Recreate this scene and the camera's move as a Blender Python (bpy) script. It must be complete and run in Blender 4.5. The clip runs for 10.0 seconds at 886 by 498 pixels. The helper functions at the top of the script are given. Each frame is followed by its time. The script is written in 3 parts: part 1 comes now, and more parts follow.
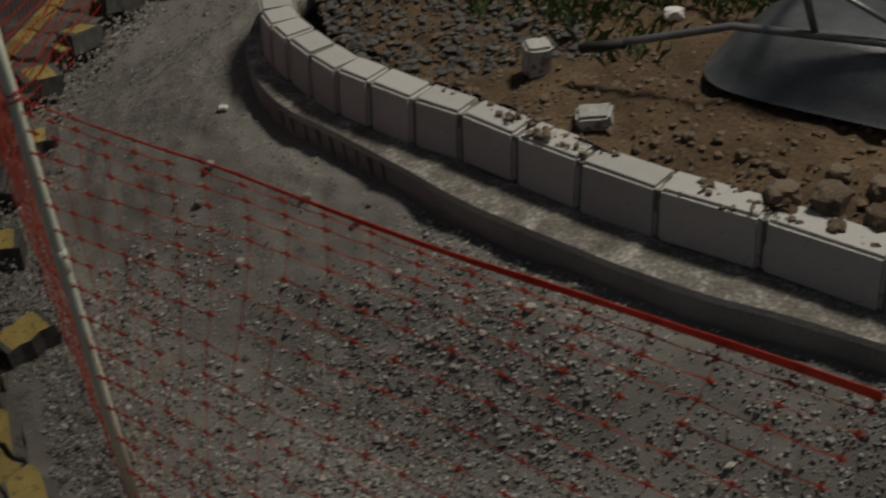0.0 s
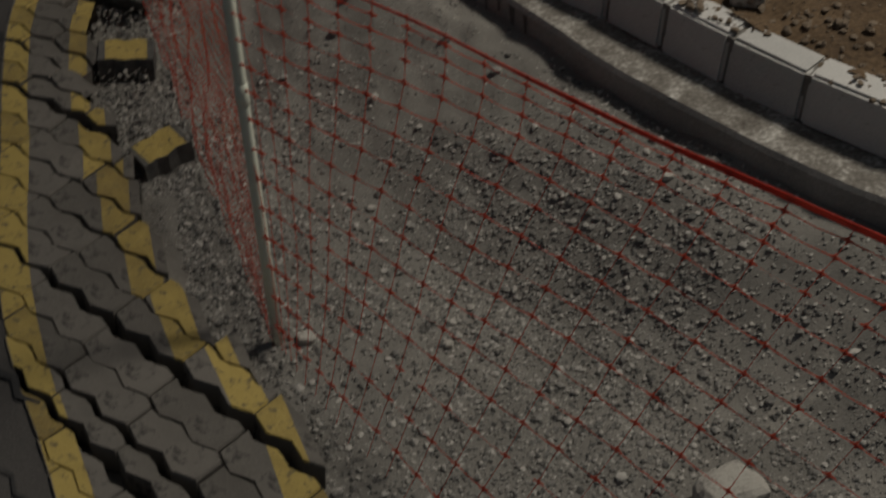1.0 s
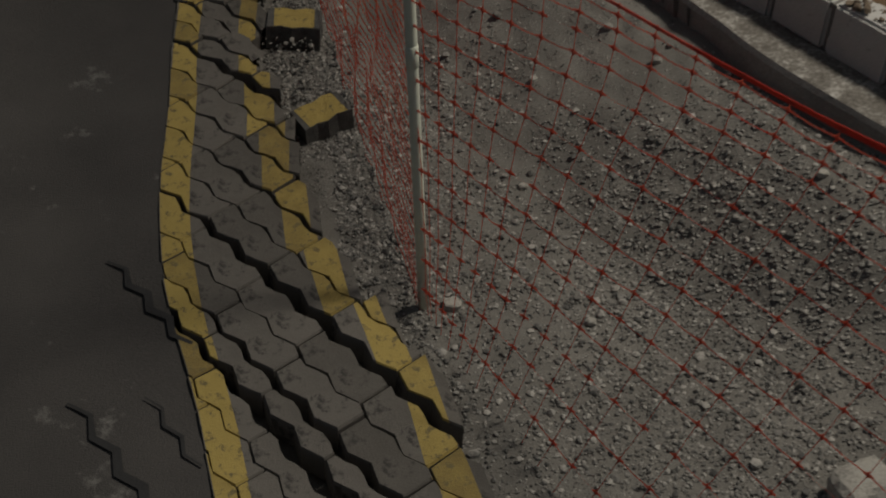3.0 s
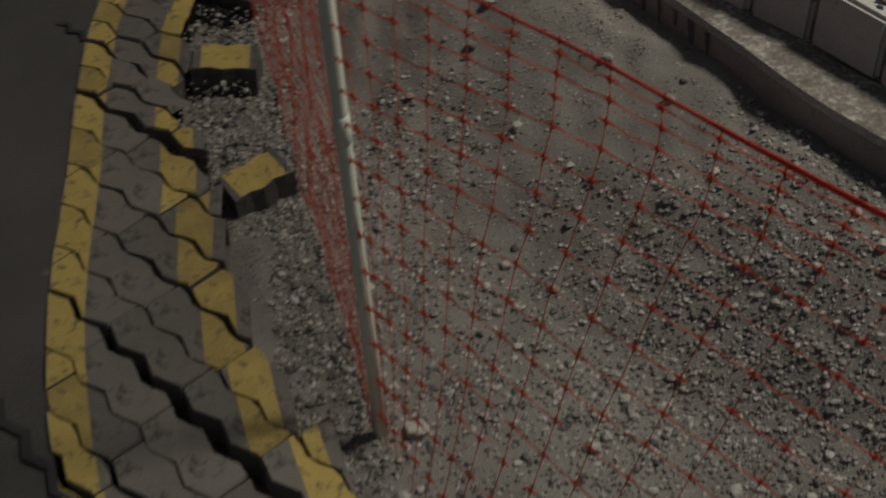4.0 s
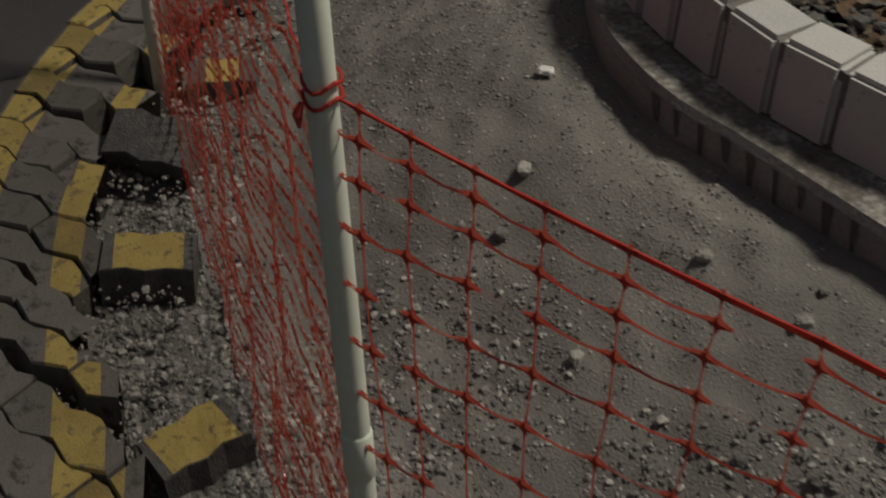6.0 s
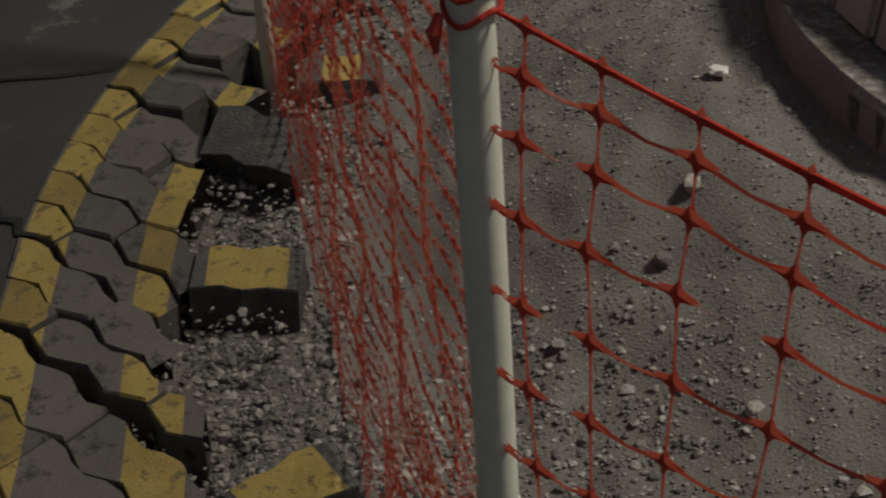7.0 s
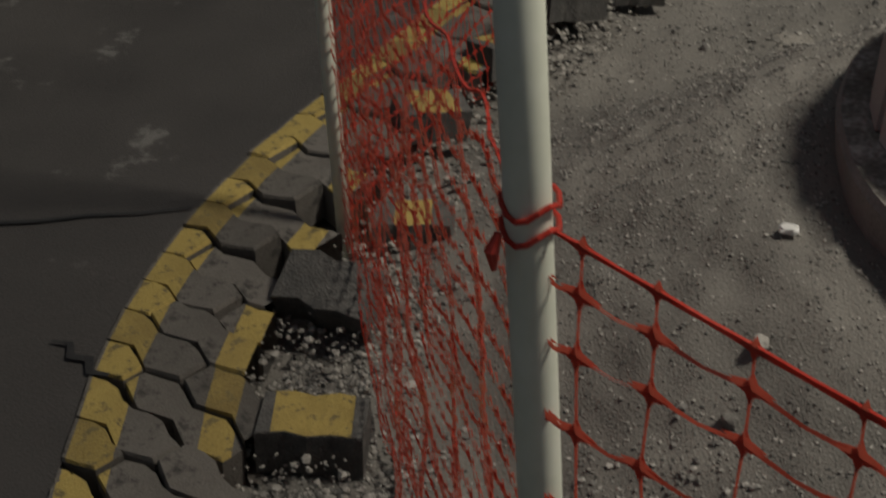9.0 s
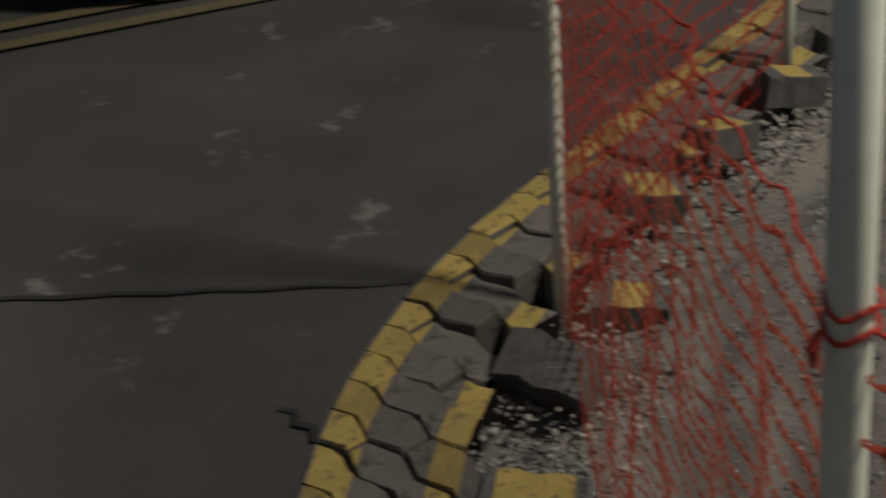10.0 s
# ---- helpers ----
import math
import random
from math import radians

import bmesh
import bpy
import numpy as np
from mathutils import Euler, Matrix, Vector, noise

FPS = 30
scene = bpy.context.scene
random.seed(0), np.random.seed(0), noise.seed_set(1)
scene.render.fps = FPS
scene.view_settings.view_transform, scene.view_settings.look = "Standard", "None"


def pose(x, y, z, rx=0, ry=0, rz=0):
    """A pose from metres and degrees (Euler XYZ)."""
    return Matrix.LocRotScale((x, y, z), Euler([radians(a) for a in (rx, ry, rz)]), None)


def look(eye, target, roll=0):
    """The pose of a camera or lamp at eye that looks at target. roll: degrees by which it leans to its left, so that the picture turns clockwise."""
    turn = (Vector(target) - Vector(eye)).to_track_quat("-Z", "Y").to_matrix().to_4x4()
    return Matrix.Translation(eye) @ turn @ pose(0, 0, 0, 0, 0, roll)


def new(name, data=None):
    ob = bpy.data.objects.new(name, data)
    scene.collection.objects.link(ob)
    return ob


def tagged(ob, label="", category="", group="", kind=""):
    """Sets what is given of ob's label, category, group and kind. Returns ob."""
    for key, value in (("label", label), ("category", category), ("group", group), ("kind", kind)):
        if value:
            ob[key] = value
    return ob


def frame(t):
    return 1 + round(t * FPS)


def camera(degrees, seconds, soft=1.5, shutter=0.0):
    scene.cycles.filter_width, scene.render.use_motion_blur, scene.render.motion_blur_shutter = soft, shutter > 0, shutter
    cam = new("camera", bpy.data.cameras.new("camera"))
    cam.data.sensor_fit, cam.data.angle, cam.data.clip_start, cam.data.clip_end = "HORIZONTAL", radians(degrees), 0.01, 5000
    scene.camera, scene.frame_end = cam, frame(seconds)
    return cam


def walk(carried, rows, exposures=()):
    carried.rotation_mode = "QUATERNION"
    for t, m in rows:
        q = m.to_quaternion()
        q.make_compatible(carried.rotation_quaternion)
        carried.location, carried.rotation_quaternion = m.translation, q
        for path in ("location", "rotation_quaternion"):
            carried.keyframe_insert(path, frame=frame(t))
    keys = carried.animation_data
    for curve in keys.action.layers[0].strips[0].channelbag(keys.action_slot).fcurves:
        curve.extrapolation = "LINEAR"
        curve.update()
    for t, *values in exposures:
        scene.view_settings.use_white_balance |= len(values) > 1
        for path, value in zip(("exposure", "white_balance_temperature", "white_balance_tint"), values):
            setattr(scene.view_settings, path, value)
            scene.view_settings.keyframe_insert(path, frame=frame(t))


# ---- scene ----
cam = camera(31.0, 10.0, soft=2.0, shutter=0.5)
PATH = [
    (0, (0.693, -2.493, 2.298), (0.73, -0.863, 1.14), -5.4),
    (0.5, (0.461, -2.495, 2.41), (0.517, -0.928, 1.169), -3.4),
    (1, (0.355, -2.475, 2.447), (0.393, -0.998, 1.099), 0.5),
    (1.5, (0.296, -2.544, 2.43), (0.324, -1.092, 1.055), 2.9),
    (2, (0.295, -2.59, 2.471), (0.282, -1.138, 1.095), 2.9),
    (2.5, (0.3, -2.635, 2.535), (0.238, -1.165, 1.181), 2.3),
    (2.7, (0.298, -2.665, 2.518), (0.207, -1.178, 1.184), 1.9),
    (3.8, (0.313, -2.009, 2.061), (0.159, -0.518, 0.737), -0.9),
    (4, (0.358, -1.847, 2.061), (0.213, -0.38, 0.711), -1.8),
    (4.5, (0.229, -1.365, 1.84), (0.223, 0.07, 0.446), 0.0),
    (5, (0.173, -1.144, 1.68), (0.205, 0.328, 0.326), 1.4),
    (5.5, (0.135, -1.044, 1.612), (0.145, 0.488, 0.327), 1.2),
    (5.7, (0.133, -0.997, 1.604), (0.118, 0.543, 0.328), 0.6),
    (6.8, (0.096, -0.679, 1.335), (-0.075, 0.907, 0.13), -1.2),
    (7, (0.083, -0.64, 1.3), (-0.123, 0.94, 0.09), -1.7),
    (7.5, (0.094, -0.632, 1.31), (-0.166, 0.935, 0.095), -2.8),
    (8, (0.095, -0.624, 1.31), (-0.173, 0.961, 0.121), -2.8),
    (8.5, (0.096, -0.619, 1.326), (-0.181, 1.0, 0.185), -2.3),
    (9, (0.09, -0.616, 1.344), (-0.216, 1.033, 0.254), -1.9),
    (9.5, (0.064, -0.63, 1.351), (-0.309, 1.044, 0.323), -1.9),
    (10, (0.021, -0.646, 1.365), (-0.503, 1.004, 0.363), -3.5),
]
walk(cam, [(t, look(eye, target, roll)) for t, eye, target, roll in PATH], exposures=[(0, -0.22), (2.7, -0.18), (4.5, 0.06), (8.0, 0.10), (9.0, 0.14), (10, 0.33)])


# ---- light: night sky and one street lamp out of view ----
world = bpy.data.worlds.new("night")
scene.world = world
world.use_nodes = True
world.node_tree.nodes["Background"].inputs[0].default_value = (0.8, 0.88, 1.0, 1)
world.node_tree.nodes["Background"].inputs[1].default_value = 0.078


def lamp(name, eye, target, power, size, colour):
    data = bpy.data.lights.new(name, "AREA")
    data.shape, data.size, data.energy, data.color = "DISK", size, power, colour
    ob = new(name, data)
    ob.matrix_world = look(eye, target)
    return ob


lamp("street_light", (3.5, 1.5, 5.5), (-0.1, 1.0, 0), 262, 1.0, (1.0, 0.92, 0.79))


# ---- materials ----
def material(name, colours, scale=30.0, rough=0.85, bump=0.3, fine=200.0, metal=0.0, spots=None, per_object=0.0):
    """Two scales of noise between the colours, grain bump; spots: (colour, scale, threshold)."""
    m = bpy.data.materials.new(name)
    m.use_nodes = True
    n, l = m.node_tree.nodes, m.node_tree.links
    p = n["Principled BSDF"]
    co = n.new("ShaderNodeTexCoord")
    big = n.new("ShaderNodeTexNoise")
    big.inputs["Scale"].default_value, big.inputs["Detail"].default_value = scale, 8
    l.new(co.outputs["Object"], big.inputs["Vector"])
    small = n.new("ShaderNodeTexNoise")
    small.inputs["Scale"].default_value, small.inputs["Detail"].default_value = fine, 4
    l.new(co.outputs["Object"], small.inputs["Vector"])
    ramp = n.new("ShaderNodeValToRGB")
    ramp.color_ramp.elements[0].position, ramp.color_ramp.elements[1].position = 0.3, 0.7
    ramp.color_ramp.elements[0].color = (*colours[0], 1)
    ramp.color_ramp.elements[1].color = (*colours[-1], 1)
    if len(colours) == 3:
        ramp.color_ramp.elements.new(0.5).color = (*colours[1], 1)
    mix = n.new("ShaderNodeMath")
    mix.operation = "MULTIPLY_ADD"
    mix.inputs[1].default_value = 0.45
    l.new(small.outputs[0], mix.inputs[0])
    half = n.new("ShaderNodeMath")
    half.operation = "MULTIPLY"
    half.inputs[1].default_value = 0.55
    l.new(big.outputs[0], half.inputs[0])
    l.new(half.outputs[0], mix.inputs[2])
    last = mix.outputs[0]
    if per_object:
        info = n.new("ShaderNodeObjectInfo")
        geo = n.new("ShaderNodeNewGeometry")
        both = n.new("ShaderNodeMath")
        both.operation = "ADD"
        l.new(info.outputs["Random"], both.inputs[0])
        l.new(geo.outputs["Random Per Island"], both.inputs[1])
        add = n.new("ShaderNodeMath")
        add.operation = "MULTIPLY_ADD"
        add.inputs[1].default_value = per_object
        l.new(both.outputs[0], add.inputs[0])
        sub = n.new("ShaderNodeMath")
        sub.operation = "SUBTRACT"
        sub.inputs[1].default_value = per_object * 0.7
        l.new(last, sub.inputs[0])
        l.new(sub.outputs[0], add.inputs[2])
        last = add.outputs[0]
    l.new(last, ramp.inputs[0])
    colour = ramp.outputs[0]
    if spots:
        tint, sc, edge = spots
        tex = n.new("ShaderNodeTexNoise")
        tex.inputs["Scale"].default_value, tex.inputs["Detail"].default_value = sc, 10
        tex.inputs["Roughness"].default_value = 0.7
        l.new(co.outputs["Object"], tex.inputs["Vector"])
        cut = n.new("ShaderNodeMapRange")
        cut.inputs[1].default_value, cut.inputs[2].default_value = edge, edge + 0.06
        l.new(tex.outputs[0], cut.inputs[0])
        mx = n.new("ShaderNodeMix")
        mx.data_type = "RGBA"
        l.new(cut.outputs[0], mx.inputs[0])
        l.new(colour, mx.inputs[6])
        mx.inputs[7].default_value = (*tint, 1)
        colour = mx.outputs[2]
    l.new(colour, p.inputs["Base Color"])
    p.inputs["Roughness"].default_value, p.inputs["Metallic"].default_value = rough, metal
    b = n.new("ShaderNodeBump")
    b.inputs["Strength"].default_value, b.inputs["Distance"].default_value = bump, 0.01
    l.new(mix.outputs[0], b.inputs["Height"])
    l.new(b.outputs[0], p.inputs["Normal"])
    return m


asphalt = material("asphalt", [(0.035, 0.033, 0.032), (0.058, 0.054, 0.051), (0.08, 0.075, 0.07)], 3, 0.8, 0.5, 260, spots=((0.15, 0.145, 0.135), 5, 0.60))
paver_grey = material("paver_grey", [(0.08, 0.073, 0.064), (0.115, 0.106, 0.094), (0.155, 0.143, 0.127)], 9, 0.88, 0.5, 300, per_object=0.22, spots=((0.05, 0.047, 0.043), 12, 0.56))
paint_yellow = material("paint_yellow", [(0.20, 0.145, 0.05), (0.31, 0.23, 0.068), (0.42, 0.315, 0.09)], 18, 0.8, 0.6, 320, per_object=0.3, spots=((0.17, 0.135, 0.06), 34, 0.55))
broken = material("broken_concrete", [(0.05, 0.05, 0.05), (0.09, 0.088, 0.083), (0.15, 0.145, 0.135)], 20, 0.9, 0.8, 180)
gravel_bed = material("gravel_bed", [(0.11, 0.105, 0.095), (0.17, 0.162, 0.146), (0.25, 0.237, 0.212)], 3.0, 0.95, 0.7, 260, spots=((0.27, 0.255, 0.226), 2.4, 0.60))
gravel_stone = material("gravel_stone", [(0.07, 0.069, 0.066), (0.18, 0.174, 0.162), (0.38, 0.365, 0.335)], 40, 0.85, 0.3, 200, per_object=0.42)
kerb_low = material("kerb_low_concrete", [(0.15, 0.147, 0.142), (0.22, 0.215, 0.205), (0.30, 0.293, 0.277)], 6, 0.9, 0.6, 150, spots=((0.09, 0.088, 0.083), 7, 0.6))
kerb_top_mat = material("kerb_low_crust", [(0.07, 0.06, 0.05), (0.17, 0.158, 0.138), (0.50, 0.485, 0.45)], 14, 0.9, 1.0, 90)
kerb_stone = material("kerb_stone", [(0.29, 0.29, 0.282), (0.39, 0.387, 0.372), (0.48, 0.474, 0.455)], 5, 0.85, 0.5, 220, per_object=0.25, spots=((0.14, 0.115, 0.08), 9, 0.57))
mortar = material("mortar", [(0.12, 0.115, 0.105), (0.2, 0.19, 0.175)], 30, 0.95, 0.6, 150)
soil = material("soil", [(0.035, 0.022, 0.012), (0.085, 0.054, 0.028), (0.15, 0.10, 0.055)], 6, 0.95, 1.0, 90)
clod_mat = material("soil_clod", [(0.04, 0.028, 0.017), (0.085, 0.06, 0.038), (0.16, 0.125, 0.09)], 30, 0.95, 0.8, 140, per_object=0.3)
rubble_mat = material("rubble", [(0.08, 0.076, 0.07), (0.16, 0.153, 0.14), (0.36, 0.345, 0.31)], 20, 0.92, 0.6, 140, per_object=0.3)
grass_mat = material("grass_blade", [(0.025, 0.05, 0.012), (0.05, 0.095, 0.022), (0.09, 0.13, 0.035)], 8, 0.7, 0.2, 100, per_object=0.2)
net_mat = material("net_plastic", [(0.38, 0.03, 0.02), (0.48, 0.045, 0.03), (0.60, 0.085, 0.06)], 14, 0.2, 0.1, 300)
thin = net_mat.node_tree.nodes.new("ShaderNodeBsdfTranslucent")
thin.inputs[0].default_value = (0.85, 0.2, 0.13, 1)
blend = net_mat.node_tree.nodes.new("ShaderNodeMixShader")
blend.inputs[0].default_value = 0.26
net_mat.node_tree.links.new(net_mat.node_tree.nodes["Principled BSDF"].outputs[0], blend.inputs[1])
net_mat.node_tree.links.new(thin.outputs[0], blend.inputs[2])
net_mat.node_tree.links.new(blend.outputs[0], net_mat.node_tree.nodes["Material Output"].inputs[0])
pipe_mat = material("pipe_plastic", [(0.6, 0.63, 0.53), (0.68, 0.71, 0.60), (0.76, 0.78, 0.69)], 7, 0.38, 0.015, 60, spots=((0.40, 0.35, 0.25), 13, 0.66))
steel = material("galvanised_steel", [(0.10, 0.105, 0.11), (0.17, 0.175, 0.18), (0.26, 0.26, 0.26)], 12, 0.45, 0.15, 220, metal=0.6, spots=((0.30, 0.25, 0.18), 8, 0.66))
tray_mat = material("tray_steel", [(0.08, 0.088, 0.095), (0.13, 0.14, 0.15), (0.19, 0.2, 0.21)], 9, 0.38, 0.2, 160, metal=0.55, spots=((0.30, 0.25, 0.19), 6, 0.66))
dark_rubber = material("dark_rubber", [(0.015, 0.015, 0.016), (0.03, 0.03, 0.03)], 20, 0.7, 0.2)
scrap_mat = material("scrap_plastic", [(0.6, 0.6, 0.58), (0.78, 0.78, 0.76)], 20, 0.4, 0.3)
car_paint = material("car_paint", [(0.012, 0.013, 0.015), (0.02, 0.021, 0.024)], 4, 0.25, 0.02)
line_far = material("line_paint_far", [(0.08, 0.068, 0.042), (0.15, 0.125, 0.06)], 20, 0.75, 0.3)


# ---- helpers for building ----
def mesh_of(name, bm, mats):
    me = bpy.data.meshes.new(name)
    bm.to_mesh(me)
    bm.free()
    for m in mats if isinstance(mats, (list, tuple)) else [mats]:
        me.materials.append(m)
    return me


def part(name, bm, mats, parent=None, label="", smooth=False):
    me = mesh_of(name, bm, mats)
    if smooth:
        me.polygons.foreach_set("use_smooth", [True] * len(me.polygons))
    ob = new(name, me)
    ob.parent = parent
    if label:
        tagged(ob, label)
    return ob


def sheet(name, xs, ys, height, mat, keep=None, smooth=True):
    """A height field over a grid; xs may depend on the row's y."""
    verts, faces = [], []
    nx = len(xs(ys[0]))
    for y in ys:
        verts += [(x, y, height(x, y)) for x in xs(y)]
    for j in range(len(ys) - 1):
        for i in range(nx - 1):
            a = j * nx + i
            faces.append((a, a + 1, a + nx + 1, a + nx))
    me = bpy.data.meshes.new(name)
    me.from_pydata(verts, [], faces)
    me.materials.append(mat)
    me.polygons.foreach_set("use_smooth", [smooth] * len(me.polygons))
    return new(name, me)


def nz(x, y, s, seed=0.0):
    return noise.noise((x * s, y * s, seed))


def tube(bm, points, radius, sides=10, caps=True):
    rings = []
    pts = [Vector(p) for p in points]
    for i, p in enumerate(pts):
        d = (pts[min(i + 1, len(pts) - 1)] - pts[max(i - 1, 0)]).normalized()
        a = d.orthogonal().normalized() if not rings else (side - d * side.dot(d)).normalized()
        side = a
        b = d.cross(a)
        r = radius[i] if isinstance(radius, (list, tuple)) else radius
        rings.append([bm.verts.new(p + r * (math.cos(k * math.tau / sides) * a + math.sin(k * math.tau / sides) * b)) for k in range(sides)])
    for r0, r1 in zip(rings, rings[1:]):
        for k in range(sides):
            bm.faces.new((r0[k], r0[(k + 1) % sides], r1[(k + 1) % sides], r1[k]))
    if caps:
        bm.faces.new(rings[0][::-1])
        bm.faces.new(rings[-1])


def curve_at(pts, t):
    """A point of a smooth curve through control points, t from 0 to len(pts) - 1."""
    i = min(int(t), len(pts) - 2)
    f = t - i
    p = [Vector(pts[min(max(k, 0), len(pts) - 1)]) for k in range(i - 1, i + 3)]
    return 0.5 * (2 * p[1] + (p[2] - p[0]) * f + (2 * p[0] - 5 * p[1] + 4 * p[2] - p[3]) * f * f + (3 * p[1] - p[0] - 3 * p[2] + p[3]) * f ** 3)


def even(pts, step):
    """Points at even steps along the smooth curve."""
    fine = [curve_at(pts, k / 40) for k in range((len(pts) - 1) * 40 + 1)]
    out, left = [fine[0]], step
    for a, b in zip(fine, fine[1:]):
        d = (b - a).length
        while d >= left:
            a = a + (b - a) * (left / d)
            out.append(a)
            d = (b - a).length
            left = step
        left -= d
    return out


def stones(name, places, mat, squash=0.7):
    """Many small angular stones in one mesh; places: x, y, z, size."""
    bm = bmesh.new()
    bmesh.ops.create_icosphere(bm, subdivisions=1, radius=1)
    base = np.array([v.co for v in bm.verts])
    tri = np.array([[v.index for v in f.verts] for f in bm.faces])
    bm.free()
    rng = np.random.default_rng(7)
    pl = np.array(places, float)
    n, k = len(pl), len(base)
    v = base[None] * rng.uniform(0.6, 1.3, (n, k, 1)) * rng.uniform(0.6, 1.25, (n, 1, 3))
    ang = rng.uniform(0, math.tau, n)
    c, s = np.cos(ang)[:, None], np.sin(ang)[:, None]
    v = np.stack([v[..., 0] * c - v[..., 1] * s, v[..., 0] * s + v[..., 1] * c, v[..., 2] * squash], -1)
    v = v * pl[:, 3][:, None, None] + pl[:, None, :3]
    f = tri[None] + (np.arange(n) * k)[:, None, None]
    me = bpy.data.meshes.new(name)
    me.from_pydata(v.reshape(-1, 3).tolist(), [], f.reshape(-1, 3).tolist())
    me.materials.append(mat)
    return new(name, me)


def rock(name, size, mat, place, seed, label, category, flat=1.0, group=""):
    bm = bmesh.new()
    bmesh.ops.create_icosphere(bm, subdivisions=3, radius=1)
    for v in bm.verts:
        d = v.co.normalized()
        cut = 1 + 0.35 * noise.noise(d * 1.6 + Vector((seed, 0, 0))) + 0.1 * noise.noise(d * 5 + Vector((0, seed, 0)))
        q = d * cut
        q = Vector((min(max(q.x, -0.85), 0.85), min(max(q.y, -0.8), 0.8), min(max(q.z, -0.7), 0.75)))
        v.co = Vector((q.x * size[0], q.y * size[1], q.z * size[2]))
    ob = part(name, bm, mat)
    ob.matrix_world = pose(*place)
    return tagged(ob, label, category, group)


# ---- plan: the edge line, kerbs and fence ----
LINE = [(0.5, -2.6), (0.1, -1.6), (-0.12, -1.0), (-0.237, -0.689), (-0.316, -0.464), (-0.391, -0.28), (-0.46, -0.113), (-0.53, 0.124), (-0.571, 0.324), (-0.61, 0.58), (-0.645, 0.77), (-0.67, 0.93), (-0.688, 1.08), (-0.692, 1.23), (-0.681, 1.39), (-0.658, 1.54), (-0.62, 1.70), (-0.585, 1.82), (-0.474, 2.148), (-0.381, 2.423), (-0.273, 2.721), (0.05, 3.6), (0.5, 4.8)]
KERB = [(2.6, -0.85), (2.0, -0.38), (1.613, -0.068), (1.452, 0.053), (1.299, 0.159), (1.14, 0.29), (1.031, 0.397), (0.916, 0.508), (0.797, 0.637), (0.698, 0.768), (0.593, 0.902), (0.485, 1.035), (0.394, 1.14), (0.318, 1.3), (0.29, 1.46), (0.295, 1.61), (0.35, 1.8), (0.5, 2.0), (0.8, 2.2), (1.4, 2.4)]
POST, FAR_POST, THIRD_POST = (0.058, -0.01), (-0.465, 1.51), (-0.2, 2.48)


line_fine = even([(x, y, 0) for x, y in LINE], 0.05)
LINE_Y, LINE_X = [p.y for p in line_fine], [p.x for p in line_fine]


def line_x(y):
    return float(np.interp(y, LINE_Y, LINE_X))


def kerb_x(y):
    return float(np.interp(y, [p[1] for p in KERB], [p[0] for p in KERB]))


# ---- ground, road, gravel ----
sheet("ground", lambda y: [-60, -20, -4, 4, 20, 60], [-60, -20, -4, 8, 25, 60], lambda x, y: -0.22, asphalt)
tagged(bpy.data.objects["ground"], "dark dusty open ground around the works at night", "ground", kind="structure")


def gravel_z(x, y):
    """The trench floor: low beside the pavers, banked up against the kerb."""
    dip = -0.09 + 0.02 * nz(x, y, 2.2) + 0.016 * nz(x, y, 7, 3) + 0.012 * nz(x, y, 22, 5)
    k = min(1, max(0, 1 - (kerb_x(y) - x) / 0.8))
    return dip + 0.23 * k * k * (3 - 2 * k)


sheet("gravel_bed", lambda y: list(np.linspace(line_x(y) - 0.1, max(kerb_x(y) + 0.1, line_x(y) + 0.6), 90)), list(np.linspace(-2.6, 4.8, 330)), gravel_z, gravel_bed)
tagged(bpy.data.objects["gravel_bed"], "dusty grey gravel bed of the dug-up trench", "ground", kind="structure")

rng = random.Random(4)
spots = []
while len(spots) < 60000:
    y = rng.uniform(-1.1, 2.6)
    x = rng.uniform(line_x(y) + (0.2 if y > 0.5 else 0.38), kerb_x(y) - 0.01)
    d = 0.5 + 0.5 * nz(x, y, 1.9, 9) + 0.35 * nz(x, y, 6, 2)
    band = (x - line_x(y)) / max(0.2, kerb_x(y) - line_x(y))
    want = d + 0.35 - 0.95 * min(1, max(0, (y - 0.1) / 1.0)) - (0.3 if band > 0.72 else 0) + (0.4 if 0.3 < y < 1.5 and x - line_x(y) < 0.42 else 0)
    if rng.random() < want:
        s = 0.0016 + 0.0048 * rng.random() ** 2.4 + (0.006 if rng.random() < 0.02 else 0)
        spots.append((x, y, gravel_z(x, y) + s * 0.25, s))
while len(spots) < 100000:
    y = rng.uniform(0.3, 2.7)
    x = rng.uniform(line_x(y) + 0.2, kerb_x(y) - 0.01)
    if rng.random() < 0.55 + 0.6 * nz(x, y, 3.1, 15):
        s = 0.0011 + 0.0024 * rng.random() ** 2.5
        spots.append((x, y, gravel_z(x, y) + s * 0.15, s))
tagged(stones("loose_gravel", spots, gravel_stone), "loose crushed grey stones of mixed sizes", "gravel", kind="stuff")

def road_xs(y):
    x = line_x(min(max(y, -2.6), 4.8))
    return [-60, -20, -8, -4, -2.5] + [x - k for k in (1.6, 1.1, 0.8, 0.45)] + [x - 0.037]


